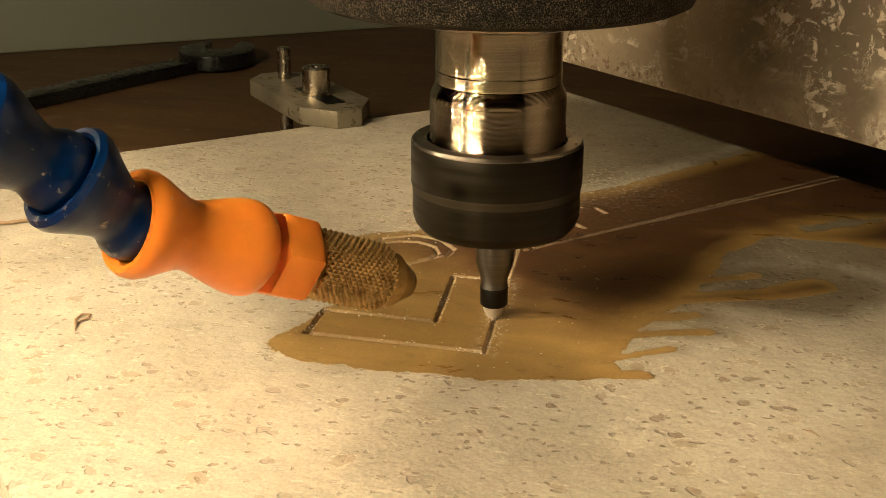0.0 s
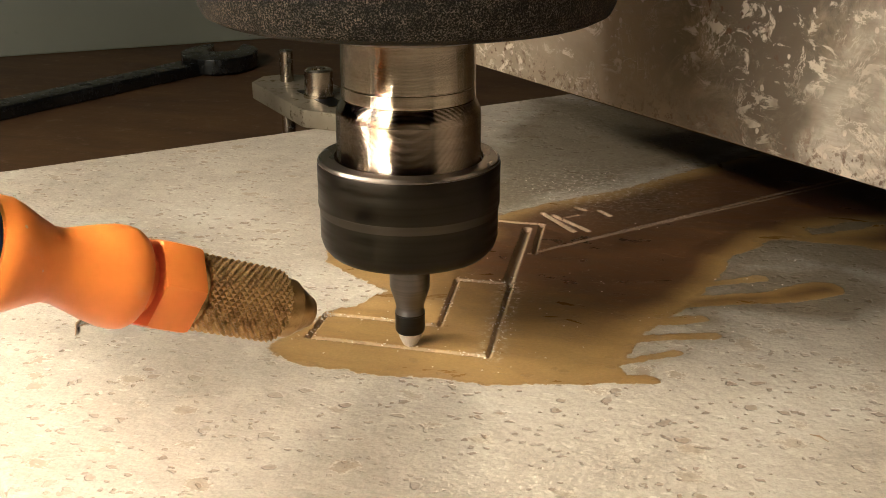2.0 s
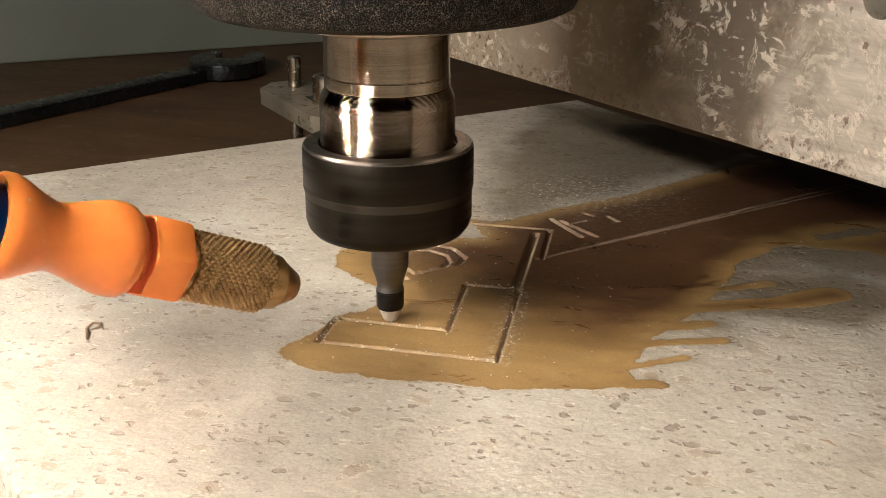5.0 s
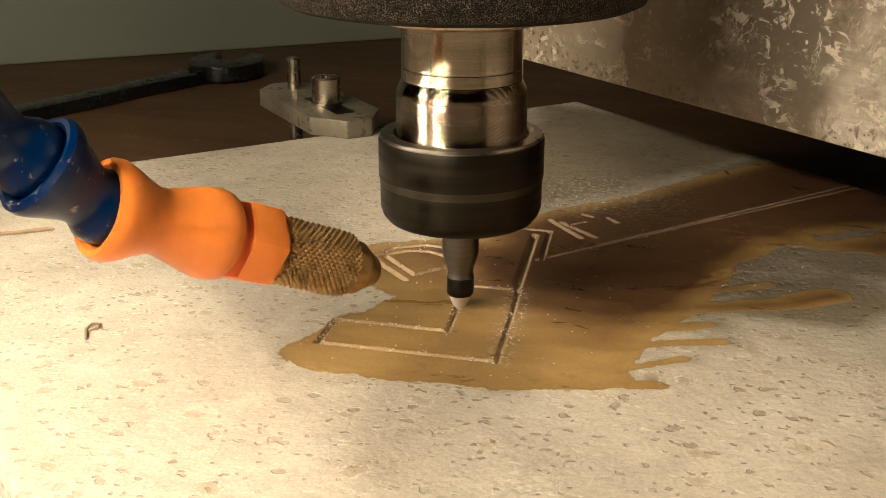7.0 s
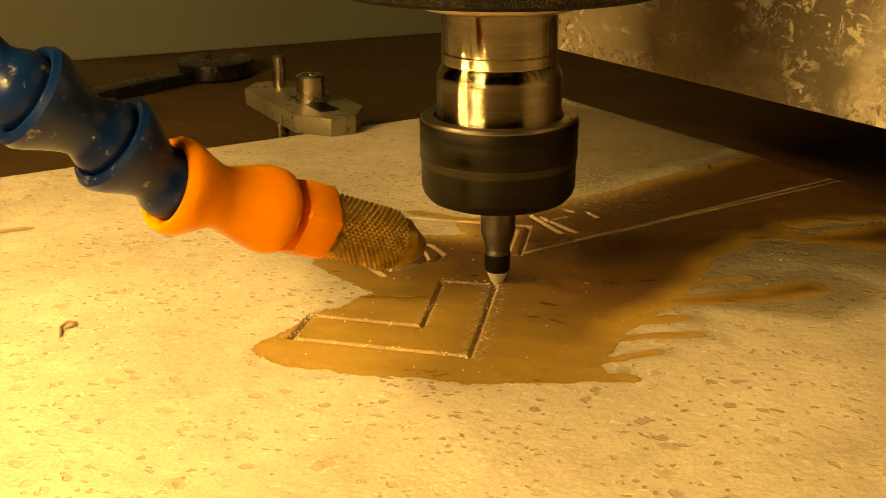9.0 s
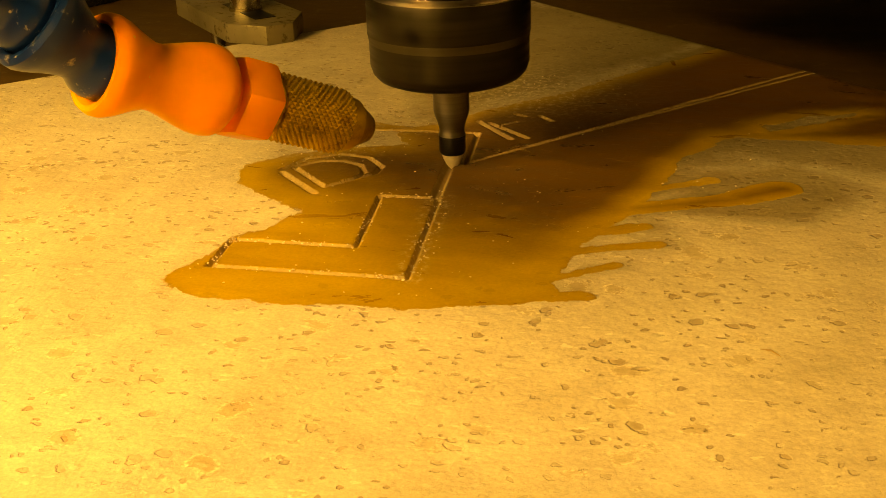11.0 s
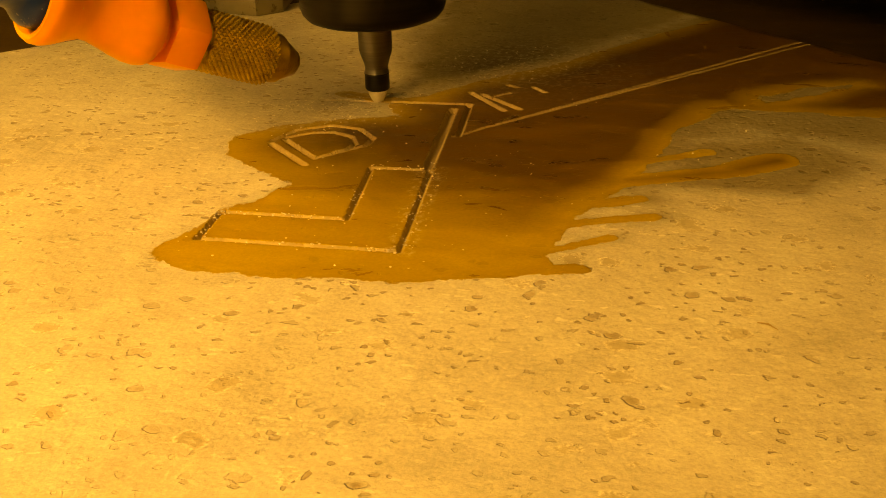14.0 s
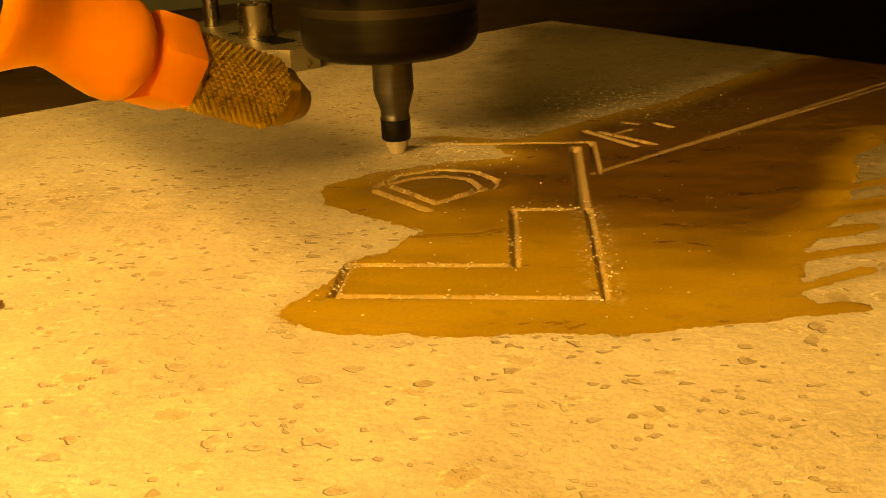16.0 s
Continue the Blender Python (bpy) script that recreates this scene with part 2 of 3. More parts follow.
    t.links.new(ramp(t, dirt, [(0.0, grey(0.48)), (1.0, grey(0.75))]), b.inputs["Roughness"])
    # curved scratches from a rotary grinder
    hh = math_node(t, "ADD", math_node(t, "MULTIPLY", scratch, -0.12), math_node(t, "MULTIPLY", lime, 0.8))
    bump(t, b, math_node(t, "ADD", hh, math_node(t, "MULTIPLY", math_node(t, "MAXIMUM", grime, crust), 0.4)), 0.5, 0.0003)
    return m


def turned_steel(name, base, rough, aniso, scale=9000):
    m, t, b = material(name, rough, 1.0, base)
    v = coords(t)
    lines = noise_tex(t, mapped(t, v, (0.02, 0.02, 1.0)), scale * 0.35, 3)
    t.links.new(ramp(t, lines, [(0.3, tuple(c * 0.82 for c in base)), (0.7, tuple(min(1, c * 1.1) for c in base))]), b.inputs["Base Color"])
    if aniso:
        b.inputs["Anisotropic"].default_value = aniso
        b.inputs["Anisotropic Rotation"].default_value = 0.25
        tan = t.nodes.new("ShaderNodeTangent")
        tan.direction_type, tan.axis = "RADIAL", "Z"
        t.links.new(tan.outputs[0], b.inputs["Tangent"])
    t.links.new(ramp(t, lines, [(0.3, grey(rough * 0.8)), (0.7, grey(rough * 1.25))]), b.inputs["Roughness"])
    return m


def speckled(name, base, speck, scale, low, high, rough, metal=0.0, relief=0.3):
    m, t, b = material(name, rough, metal)
    v = coords(t)
    cloud = noise_tex(t, v, scale * 0.12, 4)
    c = ramp(t, cloud, [(0.35, tuple(x * 0.7 for x in base)), (0.65, tuple(x * 1.3 for x in base))])
    fac = ramp(t, noise_tex(t, v, scale, 4, 0.7), [(low, grey(0.0)), (high, grey(1.0))])
    fac = math_node(t, "MULTIPLY", fac, ramp(t, cloud, [(0.35, grey(0.25)), (0.6, grey(1.0))]))
    t.links.new(mix(t, fac, c, speck), b.inputs["Base Color"])
    t.links.new(ramp(t, fac, [(0.0, grey(rough)), (1.0, grey(0.85))]), b.inputs["Roughness"])
    bump(t, b, fac, relief, 0.0003)
    return m


def plastic(name, base, dusty):
    m, t, b = material(name, 0.32)
    v = coords(t)
    tint = noise_tex(t, v, 120, 3)
    c = ramp(t, tint, [(0.3, tuple(x * 0.86 for x in base)), (0.7, base)])
    spots = voronoi(t, v, 420)
    fac = math_node(t, "MULTIPLY", ramp(t, spots.outputs["Distance"], [(0.09, grey(1.0)), (0.16, grey(0.0))]), math_node(t, "GREATER_THAN", spots.outputs["Color"], 0.80))
    film = ramp(t, noise_tex(t, v, 260, 5, 0.7), [(0.60, grey(0.0)), (0.72, grey(dusty))])
    fac = math_node(t, "MAXIMUM", fac, film)
    t.links.new(mix(t, math_node(t, "MULTIPLY", fac, 0.6), c, (0.72, 0.62, 0.48)), b.inputs["Base Color"])
    t.links.new(ramp(t, fac, [(0.0, grey(0.30)), (1.0, grey(0.7))]), b.inputs["Roughness"])
    b.inputs["Specular IOR Level"].default_value = 0.35
    b.inputs["Subsurface Weight"].default_value = 0.08
    b.inputs["Subsurface Radius"].default_value = (0.004, 0.0015, 0.0006)
    b.inputs["Subsurface Scale"].default_value = 1.0
    bump(t, b, noise_tex(t, v, 700, 3), 0.08, 0.0004)
    return m


def board_material():
    m, t, b = material("stained_board", 0.6)
    v = coords(t)
    c = ramp(t, noise_tex(t, mapped(t, v, (1, 4, 1), (0, 0, 0.75)), 18, 6, 0.6, 0.4), [(0.3, (0.048, 0.023, 0.006)), (0.6, (0.092, 0.047, 0.012)), (0.8, (0.14, 0.080, 0.025))])
    dust = ramp(t, noise_tex(t, v, 160, 5, 0.7), [(0.58, grey(0.0)), (0.75, grey(0.35))])
    t.links.new(mix(t, dust, c, (0.33, 0.25, 0.17)), b.inputs["Base Color"])
    bump(t, b, noise_tex(t, v, 220, 5), 0.3, 0.0006)
    return m


def painted(name, base, rough=0.6, scale=6):
    m, t, b = material(name, rough)
    v = coords(t)
    c = ramp(t, noise_tex(t, v, scale, 5), [(0.3, tuple(x * 0.85 for x in base)), (0.7, base)])
    specks = ramp(t, noise_tex(t, v, 240, 3, 0.6), [(0.70, grey(0.0)), (0.74, grey(1.0))])
    t.links.new(mix(t, math_node(t, "MULTIPLY", specks, 0.5), c, tuple(x * 0.3 for x in base)), b.inputs["Base Color"])
    bump(t, b, noise_tex(t, v, 90, 4), 0.1, 0.001)
    return m


def glow(name, colour, strength):
    m = bpy.data.materials.new(name)
    m.use_nodes = True
    t = m.node_tree
    t.nodes.remove(t.nodes["Principled BSDF"])
    e = t.nodes.new("ShaderNodeEmission")
    e.inputs["Color"].default_value = (*colour, 1)
    e.inputs["Strength"].default_value = strength
    t.links.new(e.outputs[0], t.nodes["Material Output"].inputs["Surface"])
    return m


STONE = stone_material()
PLATE = plate_material()
SHAFT = turned_steel("polished_shaft", (0.40, 0.345, 0.25), 0.025, 0.0)
SHAFT_ROUGH = turned_steel("turned_shaft", (0.30, 0.25, 0.18), 0.03, 0.0, 5000)
NUT = turned_steel("blackened_nut", (0.030, 0.026, 0.019), 0.40, 0.5, 3000)
NUT_WORN = turned_steel("blackened_nut_worn", (0.070, 0.060, 0.043), 0.45, 0.5, 2500)
# far lighter than the black nut: the rim's highlight line put into its colour
NUT_RIM = turned_steel("nut_rim", (0.34, 0.30, 0.25), 0.26, 0.5, 4000)
TOOL = turned_steel("carbide_tool", (0.17, 0.16, 0.15), 0.35, 0.5, 6000)
TOOL_DARK = turned_steel("carbide_band", (0.035, 0.034, 0.033), 0.4, 0.4, 6000)
FLOUR = speckled("stone_flour", (0.60, 0.53, 0.42), (0.70, 0.62, 0.50), 900, 0.45, 0.6, 0.85)
FLANGE = speckled("dusty_black_cap", (0.004, 0.0035, 0.0025), (0.15, 0.115, 0.068), 3600, 0.50, 0.64, 0.6, 0.0, 0.6)
FLANGE.node_tree.nodes["Principled BSDF"].inputs["Specular IOR Level"].default_value = 0.12
LIP = turned_steel("flange_lip", (0.44, 0.36, 0.28), 0.3, 0.4)
ORANGE = plastic("orange_plastic", (0.98, 0.295, 0.0), 0.10)
BLUE = plastic("blue_plastic", (0.001, 0.016, 0.085), 0.9)
BRASS = speckled("worn_brass", (0.50, 0.335, 0.105), (0.24, 0.145, 0.045), 320, 0.50, 0.68, 0.34, 0.85, 0.05)
STEEL = speckled("machine_steel", (0.26, 0.225, 0.155), (0.09, 0.058, 0.028), 260, 0.55, 0.66, 0.42, 0.6)
BRIGHT = speckled("bright_screw", (0.50, 0.44, 0.34), (0.16, 0.12, 0.08), 400, 0.6, 0.7, 0.24, 1.0)
CHROME = speckled("wrench_steel", (0.065, 0.066, 0.062), (0.03, 0.028, 0.024), 200, 0.55, 0.68, 0.24, 0.9)
BOARD = board_material()
PANEL = painted("panel_paint", (0.155, 0.160, 0.118), 0.55, 9)
ROOM = painted("room_paint", (0.42, 0.40, 0.37), 0.8, 2)
SCRAP = painted("dry_fibre", (0.40, 0.27, 0.14), 0.8, 200)
LED = glow("led_glow", LED_COLOUR, LED_POWER)
HOUSING = painted("lamp_housing", (0.1, 0.1, 0.1), 0.5, 40)


# ---- building ----
def mesh_of(name, bm, mat, smooth=True):
    me = bpy.data.meshes.new(name)
    bm.normal_update()
    bm.to_mesh(me)
    bm.free()
    me.materials.append(mat)
    if smooth:
        me.shade_smooth()
        if smooth != "all":
            me.set_sharp_from_angle(angle=radians(32))
    return me


def part(name, bm, mat, parent, label="", smooth=True):
    ob = new(name, mesh_of(name, bm, mat, smooth))
    ob.parent = parent
    return tagged(ob, label)


def thing(name, label, category, group=""):
    ob = new(name)
    ob.empty_display_size = 0.01
    return tagged(ob, label, category, group)


def lathe(profile, steps=96, m=Matrix()):
    """A turned solid round z from (radius, height) rows, millimetres."""
    bm = bmesh.new()
    rings = []
    for r, z in profile:
        if r < 1e-6:
            rings.append([bm.verts.new(m @ Vector((0, 0, z / 1000)))])
        else:
            rings.append([bm.verts.new(m @ Vector((r / 1000 * math.cos(2 * math.pi * i / steps), r / 1000 * math.sin(2 * math.pi * i / steps), z / 1000))) for i in range(steps)])
    for a, b in zip(rings, rings[1:]):
        for i in range(steps):
            j = (i + 1) % steps
            if len(a) == 1 and len(b) > 1:
                bm.faces.new((a[0], b[j], b[i]))
            elif len(b) == 1 and len(a) > 1:
                bm.faces.new((a[i], a[j], b[0]))
            elif len(a) > 1:
                bm.faces.new((a[i], a[j], b[j], b[i]))
    bmesh.ops.recalc_face_normals(bm, faces=bm.faces)
    return bm


def box(size, at=(0, 0, 0), bevel=0.0, m=Matrix()):
    bm = bmesh.new()
    bmesh.ops.create_cube(bm, size=1, matrix=m @ Matrix.Translation(at) @ Matrix.Diagonal((*size, 1)))
    if bevel:
        bmesh.ops.bevel(bm, geom=bm.edges[:], offset=bevel, segments=2, affect="EDGES", profile=0.6)
    return bm


def prism(points, z0, z1, bevel=0.0):
    bm = bmesh.new()
    low = [bm.verts.new((x, y, z0)) for x, y in points]
    top = [bm.verts.new((x, y, z1)) for x, y in points]
    bm.faces.new(low[::-1])
    bm.faces.new(top)
    n = len(points)
    for i in range(n):
        bm.faces.new((low[i], low[(i + 1) % n], top[(i + 1) % n], top[i]))
    bmesh.ops.recalc_face_normals(bm, faces=bm.faces)
    if bevel:
        bmesh.ops.bevel(bm, geom=bm.edges[:], offset=bevel, segments=2, affect="EDGES", profile=0.6)
    return bm


def along(a, b):
    """A frame at a with z pointing to b, millimetres."""
    a, b = Vector(a) / 1000, Vector(b) / 1000
    return Matrix.Translation(a) @ (b - a).to_track_quat("Z", "Y").to_matrix().to_4x4()


# the slab and the machine lie at about 45 degrees to the letters
E1, E2 = Vector((0.713, -0.701, 0)), Vector((0.701, 0.713, 0))
MACHINE = Matrix(((E1.x, E2.x, 0, 0), (E1.y, E2.y, 0, 0), (0, 0, 1, 0), (0, 0, 0, 1)))
SLAB_T = 0.020
TABLE_Z = -SLAB_T

# ---- the stone slab, with its engraving ----
LETTER = [(-36.7, 0), (0, 0), (-3.0, 38.2), (-15.2, 37.8), (-12.8, 12.0), (-37.0, 12.0)]
BAND = [(-2.6, 58.5), (83.5, 154.7), (60.6, 179.5)]
GROOVES = [
    (LETTER + LETTER[:1], 0.66, 0.95),
    ([(-3.9, 39.5), (-6.4, 76.5)], 1.25, 1.2),
    ([(-1.6, 58.8), (-3.2, 80.6), (-39, 80.0)], 0.75, 1.0),
    (BAND, 0.6, 0.55),
    ([(-40.2, 48.6), (-29.4, 37.6)], 0.9, 0.9), ([(-38.3, 51.8), (-28.4, 41.4)], 0.8, 0.8),
    ([(-28.3, 41.7), (-23.6, 46.5), (-22.4, 51), (-24.5, 55.5), (-29, 57.5), (-34, 56.8), (-38.5, 53)], 0.7, 0.7),
    ([(-25.5, 45.5), (-20.0, 50), (-19.6, 55), (-24, 60.5), (-31, 62), (-38, 58), (-41, 50.5)], 0.75, 0.8),
    ([(-4.8, 89.6), (5.2, 77.2)], 0.8, 0.9), ([(-1.8, 88.6), (8.6, 78.6)], 0.8, 0.8), ([(5, 66.8), (84.5, 151.0)], 0.5, 0.3),
    ([(3.2, 96.5), (5.6, 95)], 0.8, 0.5), ([(0.5, 86.5), (4.5, 90.5)], 0.6, 0.5), ([(9.5, 95.5), (12.5, 92)], 0.8, 0.5),
]
WET = [(-42, -7), (-39, -10.5), (-33, -12.2), (-20, -13), (3, -11.5), (19, -7), (29, -4), (25, 2), (27, 10), (28, 19), (32, 28), (37, 36), (38, 42), (42, 54), (43, 66), (50, 78), (53, 84), (70, 84),
       (82, 82), (112, 86), (125, 118), (60, 178), (30, 140), (12, 115), (-7, 97), (-14, 86), (-24, 80), (-17, 70), (-30, 66), (-41, 61), (-50, 52), (-48, 41), (-37, 33), (-29, 27),
       (-33, 18), (-37.5, 12), (-39, 4), (-42, -2)]
FINGERS = [((25, -3), (31, -2.2), 1.7), ((25, 4), (35, 10.8), 1.2), ((27, 15.5), (41, 20.8), 1.5), ((30, 25), (38.5, 28.8), 1.6), ((36, 38), (57, 46), 2.9),
           ((57, 47), (64.5, 52.5), 4.2), ((38, 48), (50.5, 55.5), 1.6), ((-22, 81.5), (-35, 85), 2.2)]
# outline of the spindle's shade on the stone behind, painted as darker colour
BACK_SHADE = [(-26, 88), (-12, 84), (62, 178), (20, 222), (-34, 232), (-36, 140)]
ISLAND = [(63, 89), (76, 98), (84, 106), (74, 103), (62, 94)]


def seg_dist(x, y, a, b):
    ax, ay, bx, by = *a, *b
    dx, dy = bx - ax, by - ay
    k = np.clip(((x - ax) * dx + (y - ay) * dy) / (dx * dx + dy * dy), 0, 1)
    return np.hypot(x - ax - k * dx, y - ay - k * dy)


def inside_dist(x, y, poly):
    """Distance to a closed outline, positive inside."""
    d, odd = np.full(x.shape, 1e9), np.zeros(x.shape, bool)
    for a, b in zip(poly, poly[1:] + poly[:1]):
        d = np.minimum(d, seg_dist(x, y, a, b))
        if a[1] != b[1]:
            odd ^= ((a[1] > y) != (b[1] > y)) & (x < (b[0] - a[0]) * (y - a[1]) / (b[1] - a[1]) + a[0])
    return np.where(odd, d, -d)


def spaced(lo, hi, core_lo, core_hi, fine, coarse):
    return np.concatenate([np.arange(lo, core_lo, coarse), np.arange(core_lo, core_hi, fine), np.linspace(core_hi, hi, max(2, int((hi - core_hi) / coarse)))])


def stone_slab():
    u = spaced(-179, 250, -92, 27, 0.26, 2.0)
    w = spaced(-89, 155, -32, 92, 0.26, 2.0)
    U, W = np.meshgrid(u, w)
    X, Y = U * E1.x + W * E2.x, U * E1.y + W * E2.y
    depth, cut = np.zeros(X.shape), np.zeros(X.shape)
    rng = np.random.default_rng(3)
    jag = rng.normal(0, 0.10, X.shape)
    for line, half, deepen in GROOVES:
        for a, b in zip(line, line[1:]):
            d = seg_dist(X, Y, a, b) + jag * 0.8
            depth = np.maximum(depth, deepen * np.clip((half - d) / (half * 0.6), 0, 1))
            cut = np.maximum(cut, np.clip((half + 0.25 - d) / 0.35, 0, 1))
    wet = inside_dist(X, Y, WET)
    for a, b, r in FINGERS:
        wet = np.maximum(wet, (r - seg_dist(X, Y, a, b)) * 1.6)
    wet = np.minimum(wet, -inside_dist(X, Y, ISLAND))
    # slurry darkening: inner distance, plus painted shade growing to back and right
    deepen = np.clip((Y - 5) / 46 + X / 85, 0, 1) * np.clip(wet / 9, 0, 1)
    stain_shade = np.clip(wet * 1.3 - 9 + np.clip((X - 12) * 0.6, 0, 34) * np.clip((Y + 5) / 45, 0, 1), -30, 28)
    # the painted shade behind the spindle joins the damp rim
    stain_shade = np.maximum(stain_shade, np.clip(inside_dist(X, Y, BACK_SHADE) * 1.4 - 8, -30, 24))
    wet = np.clip(wet, -30, 28)
    dust = np.exp(-((X + 38) ** 2 + (Y - 74) ** 2) / 260) + np.exp(-((X - 5) ** 2 + (Y - 116) ** 2) / 500) + 0.7 * np.exp(-(seg_dist(X, Y, LETTER[1], LETTER[2]) - 1.8) ** 2 / 1.5)
    Z = -depth + jag * 0.12 * (cut > 0)
    nu, nw = len(u), len(w)
    # skirt round the edge: a small round-over, then the sawn side down to the table
    verts = [np.stack([X.ravel(), Y.ravel(), Z.ravel()], 1)]
    faces = []
    idx = np.arange(nu * nw).reshape(nw, nu)
    q = np.stack([idx[:-1, :-1], idx[:-1, 1:], idx[1:, 1:], idx[1:, :-1]], -1).reshape(-1, 4)
    faces.append(q)
    loop = np.concatenate([idx[0, :-1], idx[:-1, -1], idx[-1, :0:-1], idx[:0:-1, 0]])
    base = np.stack([X.ravel()[loop], Y.ravel()[loop]], 1)
    mid = base.mean(0)
    uu, ww = base @ np.array([E1.x, E1.y]), base @ np.array([E2.x, E2.y])
    out = np.stack([(uu >= 249.9) * 1.0 - (uu <= -178.9), (ww >= 154.9) * 1.0 - (ww <= -88.9)], 1)
    out = out[:, :1] * np.array([[E1.x, E1.y]]) + out[:, 1:] * np.array([[E2.x, E2.y]])
    prev, n0 = loop, nu * nw
    for off, z in ((0.5, -0.25), (0.8, -0.9), (0.8, -10), (0.7, -19.9)):
        chips = rng.normal(0, 0.12, len(loop))[:, None]
        ring = np.concatenate([base + out * (off + chips), np.full((len(loop), 1), z)], 1)
        verts.append(ring)
        cur = np.arange(n0, n0 + len(loop))
        faces.append(np.stack([prev, cur, np.roll(cur, -1), np.roll(prev, -1)], 1))
        prev, n0 = cur, n0 + len(loop)
    V, F = np.concatenate(verts) / 1000, np.concatenate(faces)
    me = bpy.data.meshes.new("stone_slab")
    me.vertices.add(len(V))
    me.vertices.foreach_set("co", V.ravel())
    me.loops.add(F.size)
    me.loops.foreach_set("vertex_index", F.ravel())
    me.polygons.add(len(F))
    me.polygons.foreach_set("loop_start", np.arange(0, F.size, 4))
    me.update()
    pad = len(V) - X.size
    for name, field, fill in (("wet", wet, -30), ("stain_shade", stain_shade, -30), ("deepen", deepen, 0), ("cut", cut, 0), ("dust", dust, 0)):
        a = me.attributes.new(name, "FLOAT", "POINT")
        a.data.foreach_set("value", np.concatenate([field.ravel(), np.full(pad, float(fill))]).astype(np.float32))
    me.materials.append(STONE)
    me.shade_smooth()
    me.set_sharp_from_angle(angle=radians(50))
    me.validate()
    return tagged(new("stone_slab", me), "beige limestone slab with wet engraved outlines on a table", "stone slab")


stone_slab()


# ---- the machine's table, side panel and the room ----
def setting(name, bm, mat, label, smooth=False):
    return tagged(new(name, mesh_of(name, bm, mat, smooth)), label, "", "", "structure")


setting("table_top", box((1.5, 1.5, 0.03), (0, 0.1, TABLE_Z - 0.0152), 0.002, MACHINE), BOARD, "dark brown stained board of the machine table")
PANEL_AT = Vector((-0.236, 0.418, 0))
PANEL_TURN = Matrix.Translation(PANEL_AT) @ Matrix.Rotation(radians(38.2), 4, "Z")
setting("wall_panel", box((0.62, 0.012, 0.5), (0, 0.006, TABLE_Z + 0.25), 0.001, PANEL_TURN), PANEL, "grey painted sheet panel standing on the table")
for name, size, at in (("wall_north", (5, 0.1, 2.9), (0, 2.05, 0.5)), ("wall_south", (5, 0.1, 2.9), (0, -2.05, 0.5)), ("wall_east", (0.1, 4.0, 2.9), (2.45, 0, 0.5)),
                       ("wall_west", (0.1, 4.0, 2.9), (-2.45, 0, 0.5)), ("ceiling", (5, 4.2, 0.1), (0, 0, 2.0)), ("floor", (5, 4.2, 0.1), (0, 0, -1.0))):
    setting(name, box(size, at), ROOM, "plain dull painted workshop " + name.split("_")[0])


# ---- the clamp, the wrench and scraps ----
def clamp():
    ob = thing("strap_clamp", "worn steel strap clamp with a socket screw holding the slab", "clamp")
    z0, z1 = 0.0, 0.0062
    d = Vector((-0.68, 0.73, 0)).normalized()
    n = Vector((d.y, -d.x, 0))
    o = Vector((-0.0809, 0.1605, 0))
    at = lambda a, b: tuple((o + d * a + n * b)[:2])
    outline = [at(0, -0.0045), at(0, 0.0045), at(0.013, 0.0135), at(0.062, 0.0130), at(0.071, 0.005), at(0.071, -0.005), at(0.0625, -0.0124), at(0.012, -0.0130)]
    part("bar", prism(outline, z0, z1, 0.0006), STEEL, ob)
    # no opening is cut: a dark inlay stands for the shade inside the slot
    slot = prism([at(0.011, -0.0035), at(0.011, 0.0035), at(0.040, 0.0035), at(0.040, -0.0035)], z1 - 0.001, z1 + 0.0002)
    part("slot", slot, TOOL_DARK, ob, "dark inlay for the shade in the elongated slot")
    c = o + d * 0.028
    screw = part("screw", lathe([(0, 0), (5.4, 0), (5.4, 1.0), (5.0, 1.0), (5.0, 9.2), (4.5, 9.8), (2.7, 9.8), (2.6, 5.5), (0, 5.5)], 48), BRIGHT, ob, "bright knurled socket head screw")
    screw.location = (c.x, c.y, z1)
    s = o + d * 0.0585
    stud = part("stud", lathe([(0, TABLE_Z * 1000), (2.5, TABLE_Z * 1000), (2.5, 17.2), (2.0, 17.8), (0, 17.8)], 32), BRIGHT, ob, "bright threaded support stud")
    stud.location = (s.x, s.y, 0)
    return ob


clamp()


def wrench():
    ob = thing("open_end_wrench", "long steel open end wrench lying on the brown table", "wrench")
    a, b = Vector((-0.213, 0.343, TABLE_Z)), Vector((-0.252, 0.235, TABLE_Z))
    d = (b - a).normalized()
    turn = Matrix.Translation(a) @ Matrix.Rotation(math.atan2(d.y, d.x), 4, "Z")
    jaw = [(0.024 * math.cos(radians(g)), 0.019 * math.sin(radians(g))) for g in range(-150, 151, 12)]
    jaw += [(-0.022, 0.0075), (-0.004, 0.0075), (0.001, 0.004), (0.001, -0.004), (-0.004, -0.0075), (-0.022, -0.0075)]
    bm = prism(jaw, 0.001, 0.0085, 0.0008)
    bmesh.ops.transform(bm, matrix=turn @ Matrix.Rotation(radians(32), 4, "Z"), verts=bm.verts)
    part("jaw", bm, CHROME, ob)
    bm = prism([(0.020, -0.008), (0.020, 0.008), (0.05, 0.0065), (0.24, 0.0075), (0.24, -0.0075), (0.05, -0.0065)], 0.0, 0.006, 0.0012)
    bmesh.ops.transform(bm, matrix=turn, verts=bm.verts)
    part("handle", bm, CHROME, ob)


wrench()


